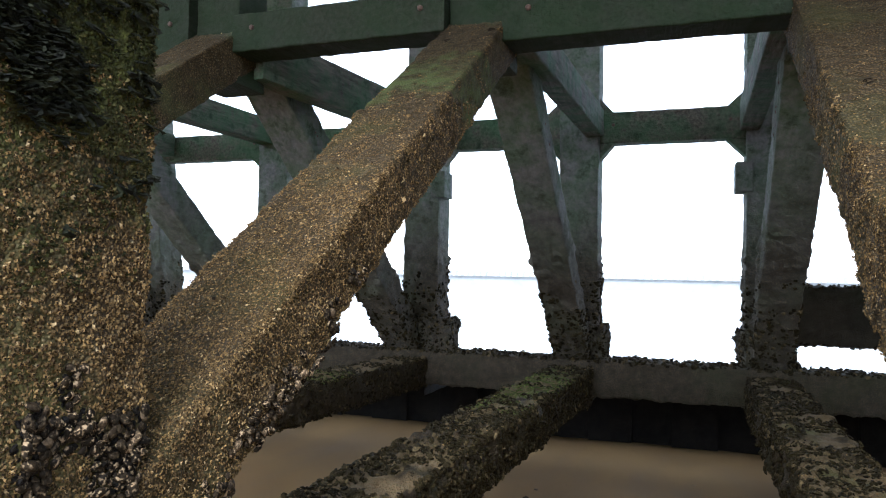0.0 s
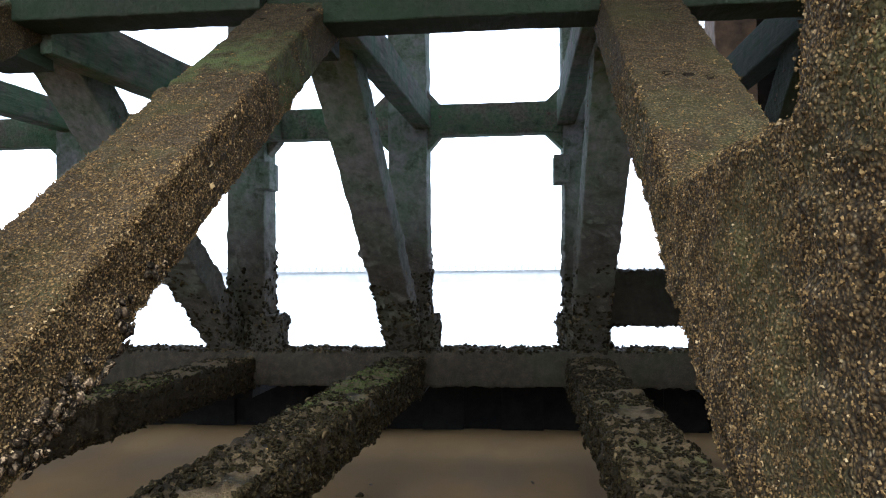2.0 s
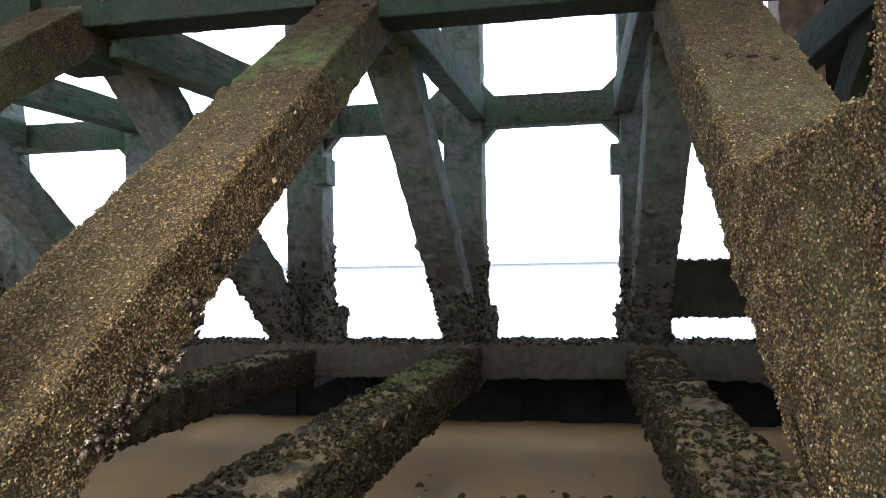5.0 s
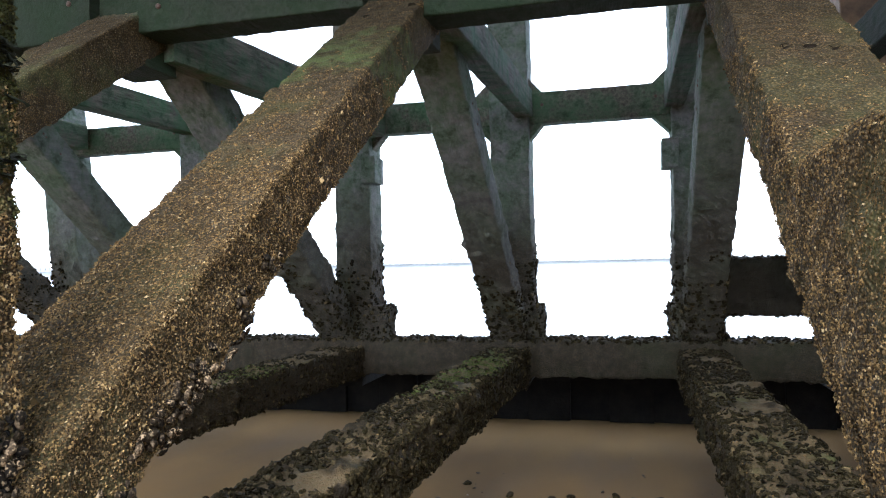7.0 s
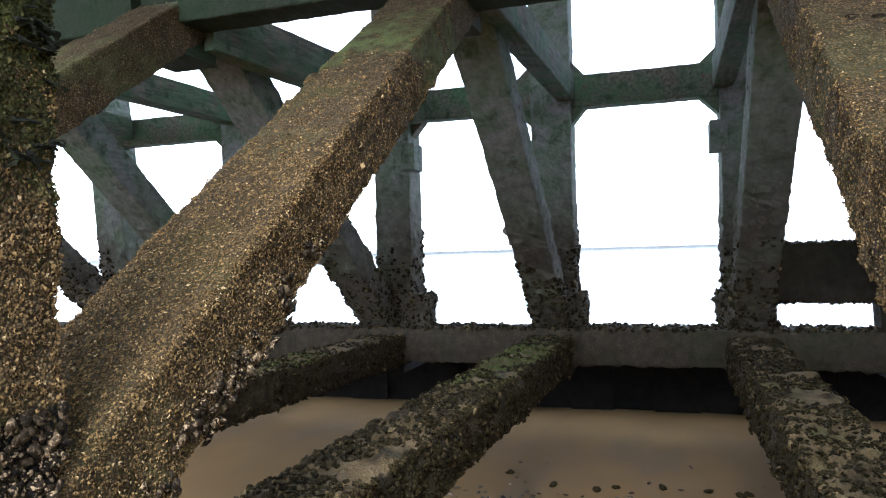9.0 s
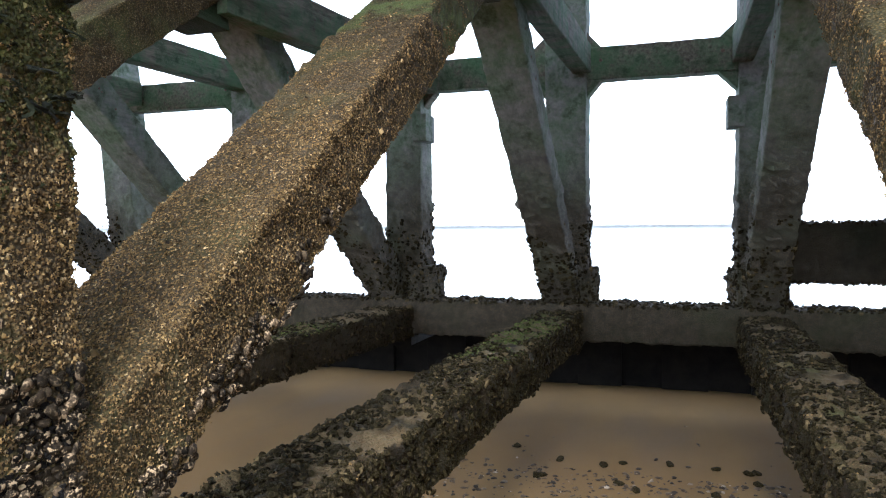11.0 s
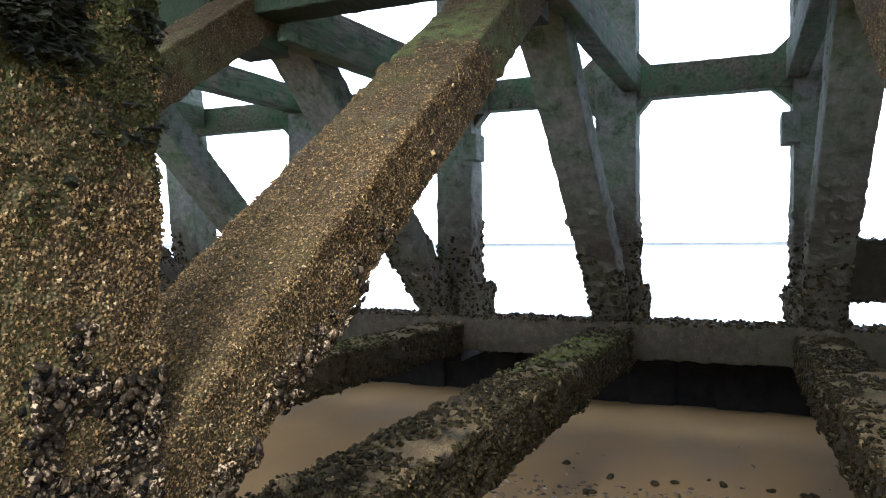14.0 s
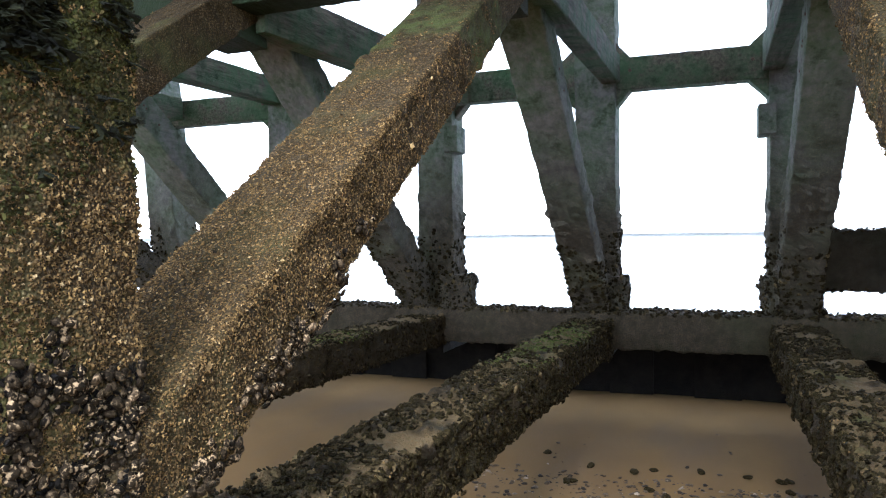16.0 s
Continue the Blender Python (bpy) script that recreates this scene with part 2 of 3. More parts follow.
# ---------------------------------------------------------------- mesh helpers
def value_noise(p, scale, seed=0):
    """Smooth lattice noise in -1..1 for an array of points."""
    q = p * scale + seed * 17.31
    i = np.floor(q).astype(np.int64)
    f = q - i
    f = f * f * (3 - 2 * f)
    out = np.zeros(len(p))
    for dx in (0, 1):
        for dy in (0, 1):
            for dz in (0, 1):
                h = ((i[:, 0] + dx) * 374761393 + (i[:, 1] + dy) * 668265263 + (i[:, 2] + dz) * 2147483647 + seed * 1274126177) & 0xFFFFFFFF
                h = ((h ^ (h >> 13)) * 1274126177) & 0xFFFFFFFF
                v = ((h ^ (h >> 16)) & 0xFFFF) / 32767.5 - 1
                w = (f[:, 0] if dx else 1 - f[:, 0]) * (f[:, 1] if dy else 1 - f[:, 1]) * (f[:, 2] if dz else 1 - f[:, 2])
                out += v * w
    return out


def mesh_object(name, verts, faces, material, parent=None, label="", smooth=False):
    me = bpy.data.meshes.new(name)
    me.from_pydata(verts.tolist() if hasattr(verts, "tolist") else verts, [], faces.tolist() if hasattr(faces, "tolist") else faces)
    me.update()
    if smooth:
        me.polygons.foreach_set("use_smooth", [True] * len(me.polygons))
    me.materials.append(material)
    ob = new(name, me)
    if parent:
        ob.parent = parent
    if label:
        tagged(ob, label)
    return ob


def thing(name, label, category, group=""):
    e = new(name)
    e.empty_display_size = 0.1
    return tagged(e, label, category, group)


def frame_axes(a, b, side):
    a, b, s = np.array(a, float), np.array(b, float), np.array(side, float)
    d = (b - a) / np.linalg.norm(b - a)
    s = s - d * s.dot(d)
    s /= np.linalg.norm(s)
    return a, b, d, s, np.cross(s, d)


def timber(name, a, b, w, h, material, parent, res=0.03, rough=0.01, lump=0.0, side=(1, 0, 0), seed=0, corner=0.012, label="", only_below=None):
    """A squared timber from a to b, its four sides finely meshed, worn at the arrises and swollen by crust. Returns points and normals too."""
    a, b, d, s, u = frame_axes(a, b, side)
    length = np.linalg.norm(b - a)
    n = max(2, int(length / res))
    nw, nh = max(2, int(w / res)), max(2, int(h / res))
    def spaced(k, size):
        e = min(0.4, 2 * corner / size)
        return np.concatenate([[-1, -1 + e * 0.5], np.linspace(-1 + e, 1 - e, max(2, k)), [1 - e * 0.5]])
    tw, th = spaced(nw, w), spaced(nh, h)
    nw, nh = len(tw), len(th)
    ring = np.concatenate([np.c_[tw, -np.ones(nw)], np.c_[np.ones(nh), th], np.c_[-tw, np.ones(nw)], np.c_[-np.ones(nh), -th]])
    pw, ph = ring[:, 0] * w / 2, ring[:, 1] * h / 2
    cx, cy = np.clip(pw, -w / 2 + corner, w / 2 - corner), np.clip(ph, -h / 2 + corner, h / 2 - corner)
    nx, ny = pw - cx, ph - cy
    nl = np.maximum(np.hypot(nx, ny), 1e-9)
    nx, ny = nx / nl, ny / nl
    pw, ph = cx + nx * corner, cy + ny * corner
    t = np.linspace(0, length, n + 1)
    m = len(ring)
    base = a + t[:, None, None] * d + pw[None, :, None] * s + ph[None, :, None] * u
    nor = np.broadcast_to(nx[:, None] * s + ny[:, None] * u, base.shape)
    p, q = base.reshape(-1, 3), nor.reshape(-1, 3)
    off = rough * (0.35 * value_noise(p, 6, seed) + 0.5 * value_noise(p, 31, seed + 1) + 0.35 * value_noise(p, 80, seed + 2))
    if lump:
        k = np.maximum(0, value_noise(p, 16, seed + 3)) ** 1.5 + 0.7 * np.maximum(0, value_noise(p, 34, seed + 4)) ** 1.5
        fade = np.clip((only_below - p[:, 2]) / 0.25, 0, 1) if only_below else 1.0
        off = off + lump * k * fade
    p = p + q * off[:, None]
    verts = np.concatenate([p, [a, b]])
    i, j = np.meshgrid(np.arange(n), np.arange(m), indexing="ij")
    i, j = i.ravel(), j.ravel()
    j2 = (j + 1) % m
    quads = np.c_[i * m + j, i * m + j2, (i + 1) * m + j2, (i + 1) * m + j].tolist()
    k = np.arange(m)
    caps = np.c_[(k + 1) % m, k, np.full(m, len(p))].tolist() + np.c_[n * m + k, n * m + (k + 1) % m, np.full(m, len(p) + 1)].tolist()
    ob = mesh_object(name, verts, quads + caps, material, parent, label, smooth=res < 0.025)
    return ob, p, q


def scatter(name, parent, points, normals, count, proto, sizes, material, seed, keep=None, label="", tilt=0.4, sink=0.0, inner=None, uneven=0.12):
    """Many small shells grown over a surface, joined into one mesh."""
    rng = np.random.default_rng(seed)
    if keep is not None:
        sel = keep(points, normals)
        points, normals = points[sel], normals[sel]
    if not len(points):
        return None
    pick = rng.integers(0, len(points), count)
    spread = rng.normal(0, 0.006, (count, 3))
    base = normals[pick]
    p = points[pick] + spread - 0.75 * base * (spread * base).sum(1)[:, None]
    nrm = normals[pick] + rng.normal(0, tilt, (count, 3)) * 0.5
    nrm /= np.linalg.norm(nrm, axis=1)[:, None]
    r = rng.normal(0, 1, (count, 3))
    x = r - nrm * (r * nrm).sum(1)[:, None]
    x /= np.linalg.norm(x, axis=1)[:, None]
    y = np.cross(nrm, x)
    size = sizes[0] + (sizes[1] - sizes[0]) * rng.random(count) ** 2.0
    pv, pf = proto
    jig = 1 + rng.normal(0, uneven, (count, len(pv), 3))
    q = pv[None] * jig * size[:, None, None]
    v = p[:, None] + x[:, None] * q[..., 0:1] + y[:, None] * q[..., 1:2] + nrm[:, None] * (q[..., 2:3] - sink * size[:, None, None])
    v = v.reshape(-1, 3)
    faces = []
    for f in pf:
        faces.append((np.arange(count)[:, None] * len(pv) + np.array(f)[None]).tolist())
    faces = [f for group in faces for f in group]
    ob = mesh_object(name, v, faces, material, parent, label)
    # the flat cap is coloured dark in place of a shaded opening
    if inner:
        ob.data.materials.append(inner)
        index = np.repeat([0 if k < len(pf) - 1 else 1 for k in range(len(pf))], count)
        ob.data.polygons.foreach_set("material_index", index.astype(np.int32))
    return tagged(ob, kind="stuff")


def barnacle_shape(k=4):
    """A small plated cone with a flat top; its last face stands in for the opening."""
    an = np.arange(k) * 2 * np.pi / k
    v = np.concatenate([np.c_[1.25 * np.cos(an), 1.25 * np.sin(an), np.zeros(k) - 0.3], np.c_[0.55 * np.cos(an), 0.55 * np.sin(an), np.full(k, 0.7)]])
    f = [(i, (i + 1) % k, k + (i + 1) % k, k + i) for i in range(k)] + [tuple(range(k, 2 * k))]
    return v, f


def mussel_shape(rings=((-1, 0.2), (-0.7, 0.58), (0.0, 0.8), (0.62, 0.68), (0.95, 0.25)), k=8):
    v, f = [], []
    for x, r in rings:
        for i in range(k):
            t = i * 2 * np.pi / k
            v.append((x, r * np.cos(t), 0.25 + 0.62 * r * np.sin(t)))
    for a in range(len(rings) - 1):
        f += [(a * k + i, a * k + (i + 1) % k, (a + 1) * k + (i + 1) % k, (a + 1) * k + i) for i in range(k)]
    f += [tuple(range(k))[::-1], tuple(range((len(rings) - 1) * k, len(rings) * k))]
    return np.array(v), f


def shard_shape():
    k = 6
    an = np.arange(k) * 2 * np.pi / k
    v = np.concatenate([np.c_[np.cos(an), 0.7 * np.sin(an), np.zeros(k)], np.c_[0.6 * np.cos(an), 0.42 * np.sin(an), np.full(k, 0.3)], [[0.05, 0, 0.42]]])
    f = [(i, (i + 1) % k, k + (i + 1) % k, k + i) for i in range(k)] + [(k + i, k + (i + 1) % k, 2 * k) for i in range(k)]
    return v, f


BARN, TUFT, SHARD = barnacle_shape(), barnacle_shape(3), shard_shape()
MUSS_FINE, MUSS = mussel_shape(), mussel_shape(((-1, 0.25), (-0.45, 0.74), (0.45, 0.76), (0.95, 0.28)), 5)
MUSS_SMALL = mussel_shape(((-1, 0.25), (0.1, 0.8), (0.95, 0.3)), 4)


def prism(name, outline, depth_axis, lo, hi, material, parent, label=""):
    """A flat-sided block: an outline of (p, q) pairs pushed from lo to hi along x or y, with a small bevel."""
    bm = bmesh.new()
    rows = []
    for d in (lo, hi):
        rows.append([bm.verts.new((d, p, q) if depth_axis == "x" else (p, d, q)) for p, q in outline])
    bm.faces.new(rows[0])
    bm.faces.new(rows[1][::-1])
    n = len(outline)
    for i in range(n):
        bm.faces.new((rows[0][i], rows[1][i], rows[1][(i + 1) % n], rows[0][(i + 1) % n]))
    bmesh.ops.recalc_face_normals(bm, faces=bm.faces)
    bmesh.ops.bevel(bm, geom=bm.edges[:], offset=0.006, segments=1, affect="EDGES")
    me = bpy.data.meshes.new(name)
    bm.to_mesh(me)
    bm.free()
    me.materials.append(material)
    ob = new(name, me)
    if parent:
        ob.parent = parent
    return tagged(ob, label) if label else ob


# ---------------------------------------------------------------- ground, sea and far jetty
def ground_sheet():
    xs = np.concatenate([[-3000, -300, -60, -20], np.linspace(-10, 8, 121), [20, 60, 300, 3000]])
    ys = np.concatenate([[-3000, -300, -60, -15], np.linspace(-4, 7, 101), [9, 14, 40, 300, 4000]])
    X, Y = np.meshgrid(xs, ys, indexing="ij")
    p = np.c_[X.ravel(), Y.ravel(), np.zeros(X.size)]
    z = 0.02 * value_noise(p, 0.9, 3) + 0.008 * value_noise(p, 3.1, 4)
    z -= np.clip(p[:, 1] - 6.9, 0, 6) * 0.3
    near = (np.abs(p[:, 0]) < 12) & (np.abs(p[:, 1]) < 12)
    p[:, 2] = np.where(near, z, np.where(p[:, 1] > 6.9, -1.8, 0))
    m = len(ys)
    i, j = np.meshgrid(np.arange(len(xs) - 1), np.arange(m - 1), indexing="ij")
    i, j = i.ravel(), j.ravel()
    f = np.c_[i * m + j, (i + 1) * m + j, (i + 1) * m + j + 1, i * m + j + 1]
    return tagged(mesh_object("ground", p, f, SAND, smooth=True), "damp brown sand beneath the pier", "sand", kind="structure")


def sea_sheet():
    xs = np.concatenate([[-4000, -400, -80], np.linspace(-30, 30, 61), [80, 400, 4000]])
    ys = np.concatenate([np.linspace(7.1, 40, 81), [60, 110, 300, 1000, 4500]])
    X, Y = np.meshgrid(xs, ys, indexing="ij")
    p = np.c_[X.ravel(), Y.ravel(), np.zeros(X.size)]
    p[:, 2] = -0.12 + np.where(p[:, 1] < 60, 0.03 * value_noise(p * np.array([1, 2.2, 1]), 0.7, 9), 0)
    m = len(ys)
    i, j = np.meshgrid(np.arange(len(xs) - 1), np.arange(m - 1), indexing="ij")
    i, j = i.ravel(), j.ravel()
    f = np.c_[i * m + j, (i + 1) * m + j, (i + 1) * m + j + 1, i * m + j + 1]
    return tagged(mesh_object("water", p, f, WATER, smooth=True), "pale rippled sea under a white sky", "sea", kind="structure")


ground_sheet()
sea_sheet()

jetty = thing("distant_jetty", "long pale grey jetty far across the water", "jetty")
prism("jetty_wall", [(106, -1.5), (106, 1.55), (109, 1.6), (109, -1.5)], "x", -260, 260, JETTYSTONE, jetty)
prism("jetty_deck", [(105.7, 1.55), (105.7, 1.72), (109.3, 1.72), (109.3, 1.55)], "x", -260, 260, JETTYSTONE, jetty)
posts_v, posts_f = [], []
for k in range(520):
    x = -260 + k * 1.0
    o = len(posts_v)
    posts_v += [(x + dx, 105.9 + dy, z) for z in (1.72, 2.25) for dx, dy in ((0, 0), (0.42, 0), (0.42, 0.3), (0, 0.3))]
    posts_f += [(o, o + 1, o + 5, o + 4), (o + 1, o + 2, o + 6, o + 5), (o + 2, o + 3, o + 7, o + 6), (o + 3, o, o + 4, o + 7), (o + 4, o + 5, o + 6, o + 7)]
tagged(mesh_object("railing", posts_v, posts_f, JETTYSTONE, jetty), kind="stuff")
prism("jetty_rail", [(105.9, 2.25), (105.9, 2.4), (106.2, 2.4), (106.2, 2.25)], "x", -260, 260, JETTYSTONE, jetty)

# ---------------------------------------------------------------- the pier's frames
FAR_Y = 5.7


class Bent:
    """One frame of the pier, standing along y: x at the far post and its skew."""

    def __init__(self, x, skew):
        self.x, self.skew = x, skew

    def at(self, y, z, dx=0.0):
        return (self.x + self.skew * (y - 5.6) + dx, y, z)


LLL, LL, L, C, R, RR = Bent(-4.95, 0.09), Bent(-3.63, 0.1), Bent(-2.13, 0.09), Bent(-0.79, 0.045), Bent(0.6, 0.01), Bent(1.62, 0.0)
TOP = 4.8


def near_line(p, y0, z0, y1, z1, radius):
    d = np.array([y1 - y0, z1 - z0])
    q = p[:, 1:] - np.array([y0, z0])
    t = np.clip(q @ d / d.dot(d), 0, 1)
    return np.linalg.norm(q - t[:, None] * d, axis=1) < radius * (1 + 0.5 * value_noise(p, 22, 12))


def mussel_patch(p):
    """Where mussels crowd round the foot of the near brace."""
    side = p[:, 0] < -0.5
    band = near_line(p, 0.765, 1.205, 0.97, 1.175, 0.034)
    legs = near_line(p, 0.763, 1.18, 0.758, 1.04, 0.023) | near_line(p, 0.9, 1.16, 0.905, 1.01, 0.036) | near_line(p, 0.83, 1.08, 0.815, 1.03, 0.016)
    crown = near_line(p, 0.81, 1.25, 0.813, 1.285, 0.012)
    return side & (band | legs | crown)


def near_post(bent, seed, res, y0=0.55, y1=0.95, barnacles=0, facing=1, sizes=(0.0013, 0.0034), wood=None):
    t = thing("near_post", "brown barnacle-crusted square timber post standing in sand", "post", "near posts of the pier")
    y = (y0 + y1) / 2
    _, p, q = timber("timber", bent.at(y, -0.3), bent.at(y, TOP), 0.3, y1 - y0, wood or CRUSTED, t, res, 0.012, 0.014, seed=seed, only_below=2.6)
    if barnacles:
        scatter("barnacle_crust", t, p, q, barnacles, BARN, sizes, BARNACLE, seed,
                lambda a, n: ~mussel_patch(a) & (a[:, 2] < (1.62 if wood is CRUSTED_POST else 2.1) + 0.22 * value_noise(a, 7, 41) + 0.28 * value_noise(a, 60, 43)) & (a[:, 2] > 0.75) & ((n[:, 0] * facing > 0.3) | ((n[:, 1] > 0.3) & (n[:, 0] * facing > -0.3))), inner=HOLE_SHADE, uneven=0.22, tilt=0.6)
    return t, p, q


def rake(bent, seed, res, barnacles=0, facing=1, h=0.2, holes=(), dx=0.0, sizes=(0.0013, 0.0034), wood=None, lift=0.0, end=3.2):
    t = thing("raking_brace", "sloping barnacle-crusted timber brace with green algae at its head", "brace", "raking braces of the pier")
    drop = (h - 0.2) / 2 - lift
    a, b = bent.at(0.8, 0.855 - drop, dx), bent.at(end, 2.618 + 0.7346 * (end - 3.2) - drop, dx)
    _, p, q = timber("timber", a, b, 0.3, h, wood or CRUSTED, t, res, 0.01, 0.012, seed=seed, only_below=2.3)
    if barnacles:
        scatter("barnacle_crust", t, p, q, barnacles, BARN, sizes, BARNACLE, seed + 1,
                lambda a, n: ~mussel_patch(a) & ((a[:, 1] < 1.9) | (value_noise(a, 90, 7) > 0.1)) & ((a[:, 2] < 2.12 + 0.1 * value_noise(a, 6, 5)) | (value_noise(a, 25, 6) > 0.35)) & (a[:, 1] > 0.86) & ((n[:, 0] * facing > 0.3) | ((n[:, 2] > 0.3) & (value_noise(a, 33, 4) > -0.1 - 1.1 * np.clip(1.9 - a[:, 1], 0, 1)))), inner=HOLE_SHADE, uneven=0.22, tilt=0.6)
    # raised rims with a dark flat middle, shade painted instead of a recess
    for y, dx in holes:
        k = np.arange(9) * 2 * np.pi / 9
        r = 0.013 * (1 + 0.3 * np.sin(3 * k + y * 9) + 0.2 * np.sin(5 * k + y * 31))
        up = np.array([0, -0.592, 0.806])
        along = np.array([0, 0.806, 0.592])
        c = np.array(bent.at(y, 1.27 + 0.735 * (y - 1.23) + 0.022, dx))
        rim = [c + np.array([1, 0, 0]) * a * rr * np.cos(q2) + along * a * rr * np.sin(q2) + up * h2 for a, h2 in ((1.35, 0.0), (1.0, 0.008), (0.8, 0.003)) for q2, rr in zip(k, r)]
        f = [(g * 9 + i, g * 9 + (i + 1) % 9, (g + 1) * 9 + (i + 1) % 9, (g + 1) * 9 + i) for g in (0, 1) for i in range(9)] + [tuple(range(18, 27))]
        mesh_object("bolt_hole", [tuple(v) for v in rim], f, HOLE_SHADE, t, "old bolt hole with its dark inside painted on")
    return t, p, q


def strut(bent, seed, res=0.025, w=0.25, side=1, dx=-0.03, wood=None):
    t = thing("inclined_strut", "dark tide-stained timber strut leaning to the foot of a post", "strut", "inclined struts of the pier")
    _, pts, nrm = timber("timber", bent.at(3.48, 2.8, dx), bent.at(5.53, 0.92, dx), w, 0.22, wood or FARWOOD, t, res, 0.008, 0.03, seed=seed, only_below=1.9)
    pts, nrm = np.array(pts), np.array(nrm)
    scatter("mussel_crust", t, pts, nrm, 420, MUSS, (0.010, 0.022), MUSSEL, seed + 7, lambda a, n: a[:, 2] < 1.35 + 0.3 * value_noise(a, 5, 2), "dark mussel crust", tilt=1.2)
    for i in range(4):
        z = 2.25 + 0.1 * (i % 2) + 0.12 * (i // 2)
        y = 3.58 + (2.71 - z) * 1.09
        x = bent.at(y, 0)[0] + dx + side * w / 2
        prism("nail_head", [(y - 0.008, z - 0.008), (y + 0.008, z - 0.008), (y + 0.008, z + 0.008), (y - 0.008, z + 0.008)], "x", x - 0.004, x + 0.004, IRON, t)
    return t


def far_post(bent, seed, res=0.025, block=0, lean=0.0, dx=0.0, wood=None, foot=0.0):
    t = thing("outer_post", "dark upright timber post crusted with mussels at its foot", "post", "outer posts of the pier")
    _, pts, nrm = timber("timber", bent.at(FAR_Y, 0.8, dx), bent.at(FAR_Y, TOP, lean + dx), 0.31, 0.3, wood or FARWOOD, t, res, 0.007, 0.035, seed=seed, only_below=1.85)
    _, fp, fq = timber("crusted_foot", bent.at(FAR_Y - 0.02, 0.78, dx + foot), bent.at(FAR_Y - 0.02, 1.1, dx + foot), 0.34 + 2 * foot, 0.34, wood or FARWOOD, t, res, 0.02, 0.05, seed=seed + 5, only_below=1.3, corner=0.04)
    scatter("foot_crust", t, fp, fq, 420, MUSS, (0.008, 0.02), MUSSEL, seed + 8, lambda a, n: n[:, 1] < 0.5, "dark mussels round the post foot", tilt=1.2)
    scatter("mussel_crust", t, pts, nrm, 500, MUSS, (0.010, 0.024), MUSSEL, seed + 7, lambda a, n: a[:, 2] < 1.45 + 0.4 * value_noise(a, 5, 2), "dark mussel crust", tilt=1.2)
    if block:
        x = bent.x + dx + block * 0.17
        prism("bolt_block", [(x - 0.06, 2.12), (x + 0.06, 2.12), (x + 0.06, 2.34), (x - 0.06, 2.34)], "y", FAR_Y - 0.2, FAR_Y + 0.02, FARWOOD, t, "squared timber bolt block")
    return t


def tie(bent, seed, side, z=2.69, h=0.22, dx=0.13, swing=0.0):
    t = thing("tie_beam", "green algae-covered horizontal timber tie", "beam", "tie beams of the pier")
    # the RR tie takes the darker wood, the bay's shade put into colour
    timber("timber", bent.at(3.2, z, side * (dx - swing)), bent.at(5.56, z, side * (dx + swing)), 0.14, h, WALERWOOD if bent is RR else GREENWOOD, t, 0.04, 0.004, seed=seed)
    return t


def sill(bent, seed, res, y0=0.95, mussels=0, facing=1):
    t = thing("sill_beam", "low timber sill beam covered with mussels and green weed", "beam", "sill beams of the pier")
    _, p, q = timber("timber", bent.at(y0, 0.655), bent.at(5.55, 0.655), 0.29, 0.215, SILLWOOD, t, res, 0.014, 0.03, seed=seed, only_below=2)
    if mussels:
        scatter("mussel_cover", t, p, q, mussels, MUSS_SMALL, (0.0075, 0.017), MUSSEL, seed + 2,
                lambda a, n: (a[:, 1] > 1.4) & ((((n[:, 0] * facing > 0.2) | (n[:, 2] < -0.5)) & (value_noise(a, 6, seed + 9) > -0.55)) | ((n[:, 2] > 0.2) & (value_noise(a, 4.5, seed) > (-0.5 if bent is C else -0.35)) & ~((bent is C) & (a[:, 1] > 3.5) & (a[:, 1] < 4.9) & (value_noise(a, 9, 71) > -0.35)))), tilt=1.3, sink=-0.3)
        scatter("barnacle_crust", t, p, q, mussels // 14, BARN, (0.002, 0.005), BARNACLE, seed + 3,
                lambda a, n: (n[:, 2] > 0.2) & (a[:, 1] > 1.2) & (value_noise(a, 4.5, seed) > -0.25), label="olive-brown barnacles")
    if bent is C or bent is L:
        lo, hi = (3.4, 4.95) if bent is C else (3.6, 4.3)
        scatter("green_weed", t, p, q, 5200 if bent is C else 1600, TUFT, (0.003, 0.007), GREENWEED, seed + 4,
                lambda a, n: (n[:, 2] > 0.6) & (a[:, 1] > lo) & (a[:, 1] < hi) & (value_noise(a, 7, 71) > -0.15), label="short bright green weed", tilt=1.0, uneven=0.3)
    return t


def head(bent, seed):
    t = thing("head_timber", "short dark timber standing over the head of a brace", "timber", "head timbers of the pier")
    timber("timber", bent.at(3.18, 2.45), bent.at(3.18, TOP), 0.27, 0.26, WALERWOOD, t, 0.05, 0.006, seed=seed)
    return t


def waler(name, b1, b2, y, z, h, d, seed, label, mat):
    t = thing(name, label, "beam", name + "s of the pier")
    x1, x2 = b1.at(y, 0)[0] + (-0.15 if b1 is LLL else 0.14), b2.at(y, 0)[0] - 0.14
    timber("timber", (x1, y, z), (x2, y, z), d, h, mat, t, 0.04, 0.005, side=(0, 1, 0), seed=seed)
    for x in (x1 + 0.12, x2 - 0.12):
        k = [(x + 0.016 * math.cos(a * math.pi / 3), z + 0.02 + 0.016 * math.sin(a * math.pi / 3)) for a in range(6)]
        prism("bolt_head", k, "y", y - d / 2 - 0.012, y - d / 2 + 0.01, IRON, t, "rusted bolt head")
    return t, x1, x2


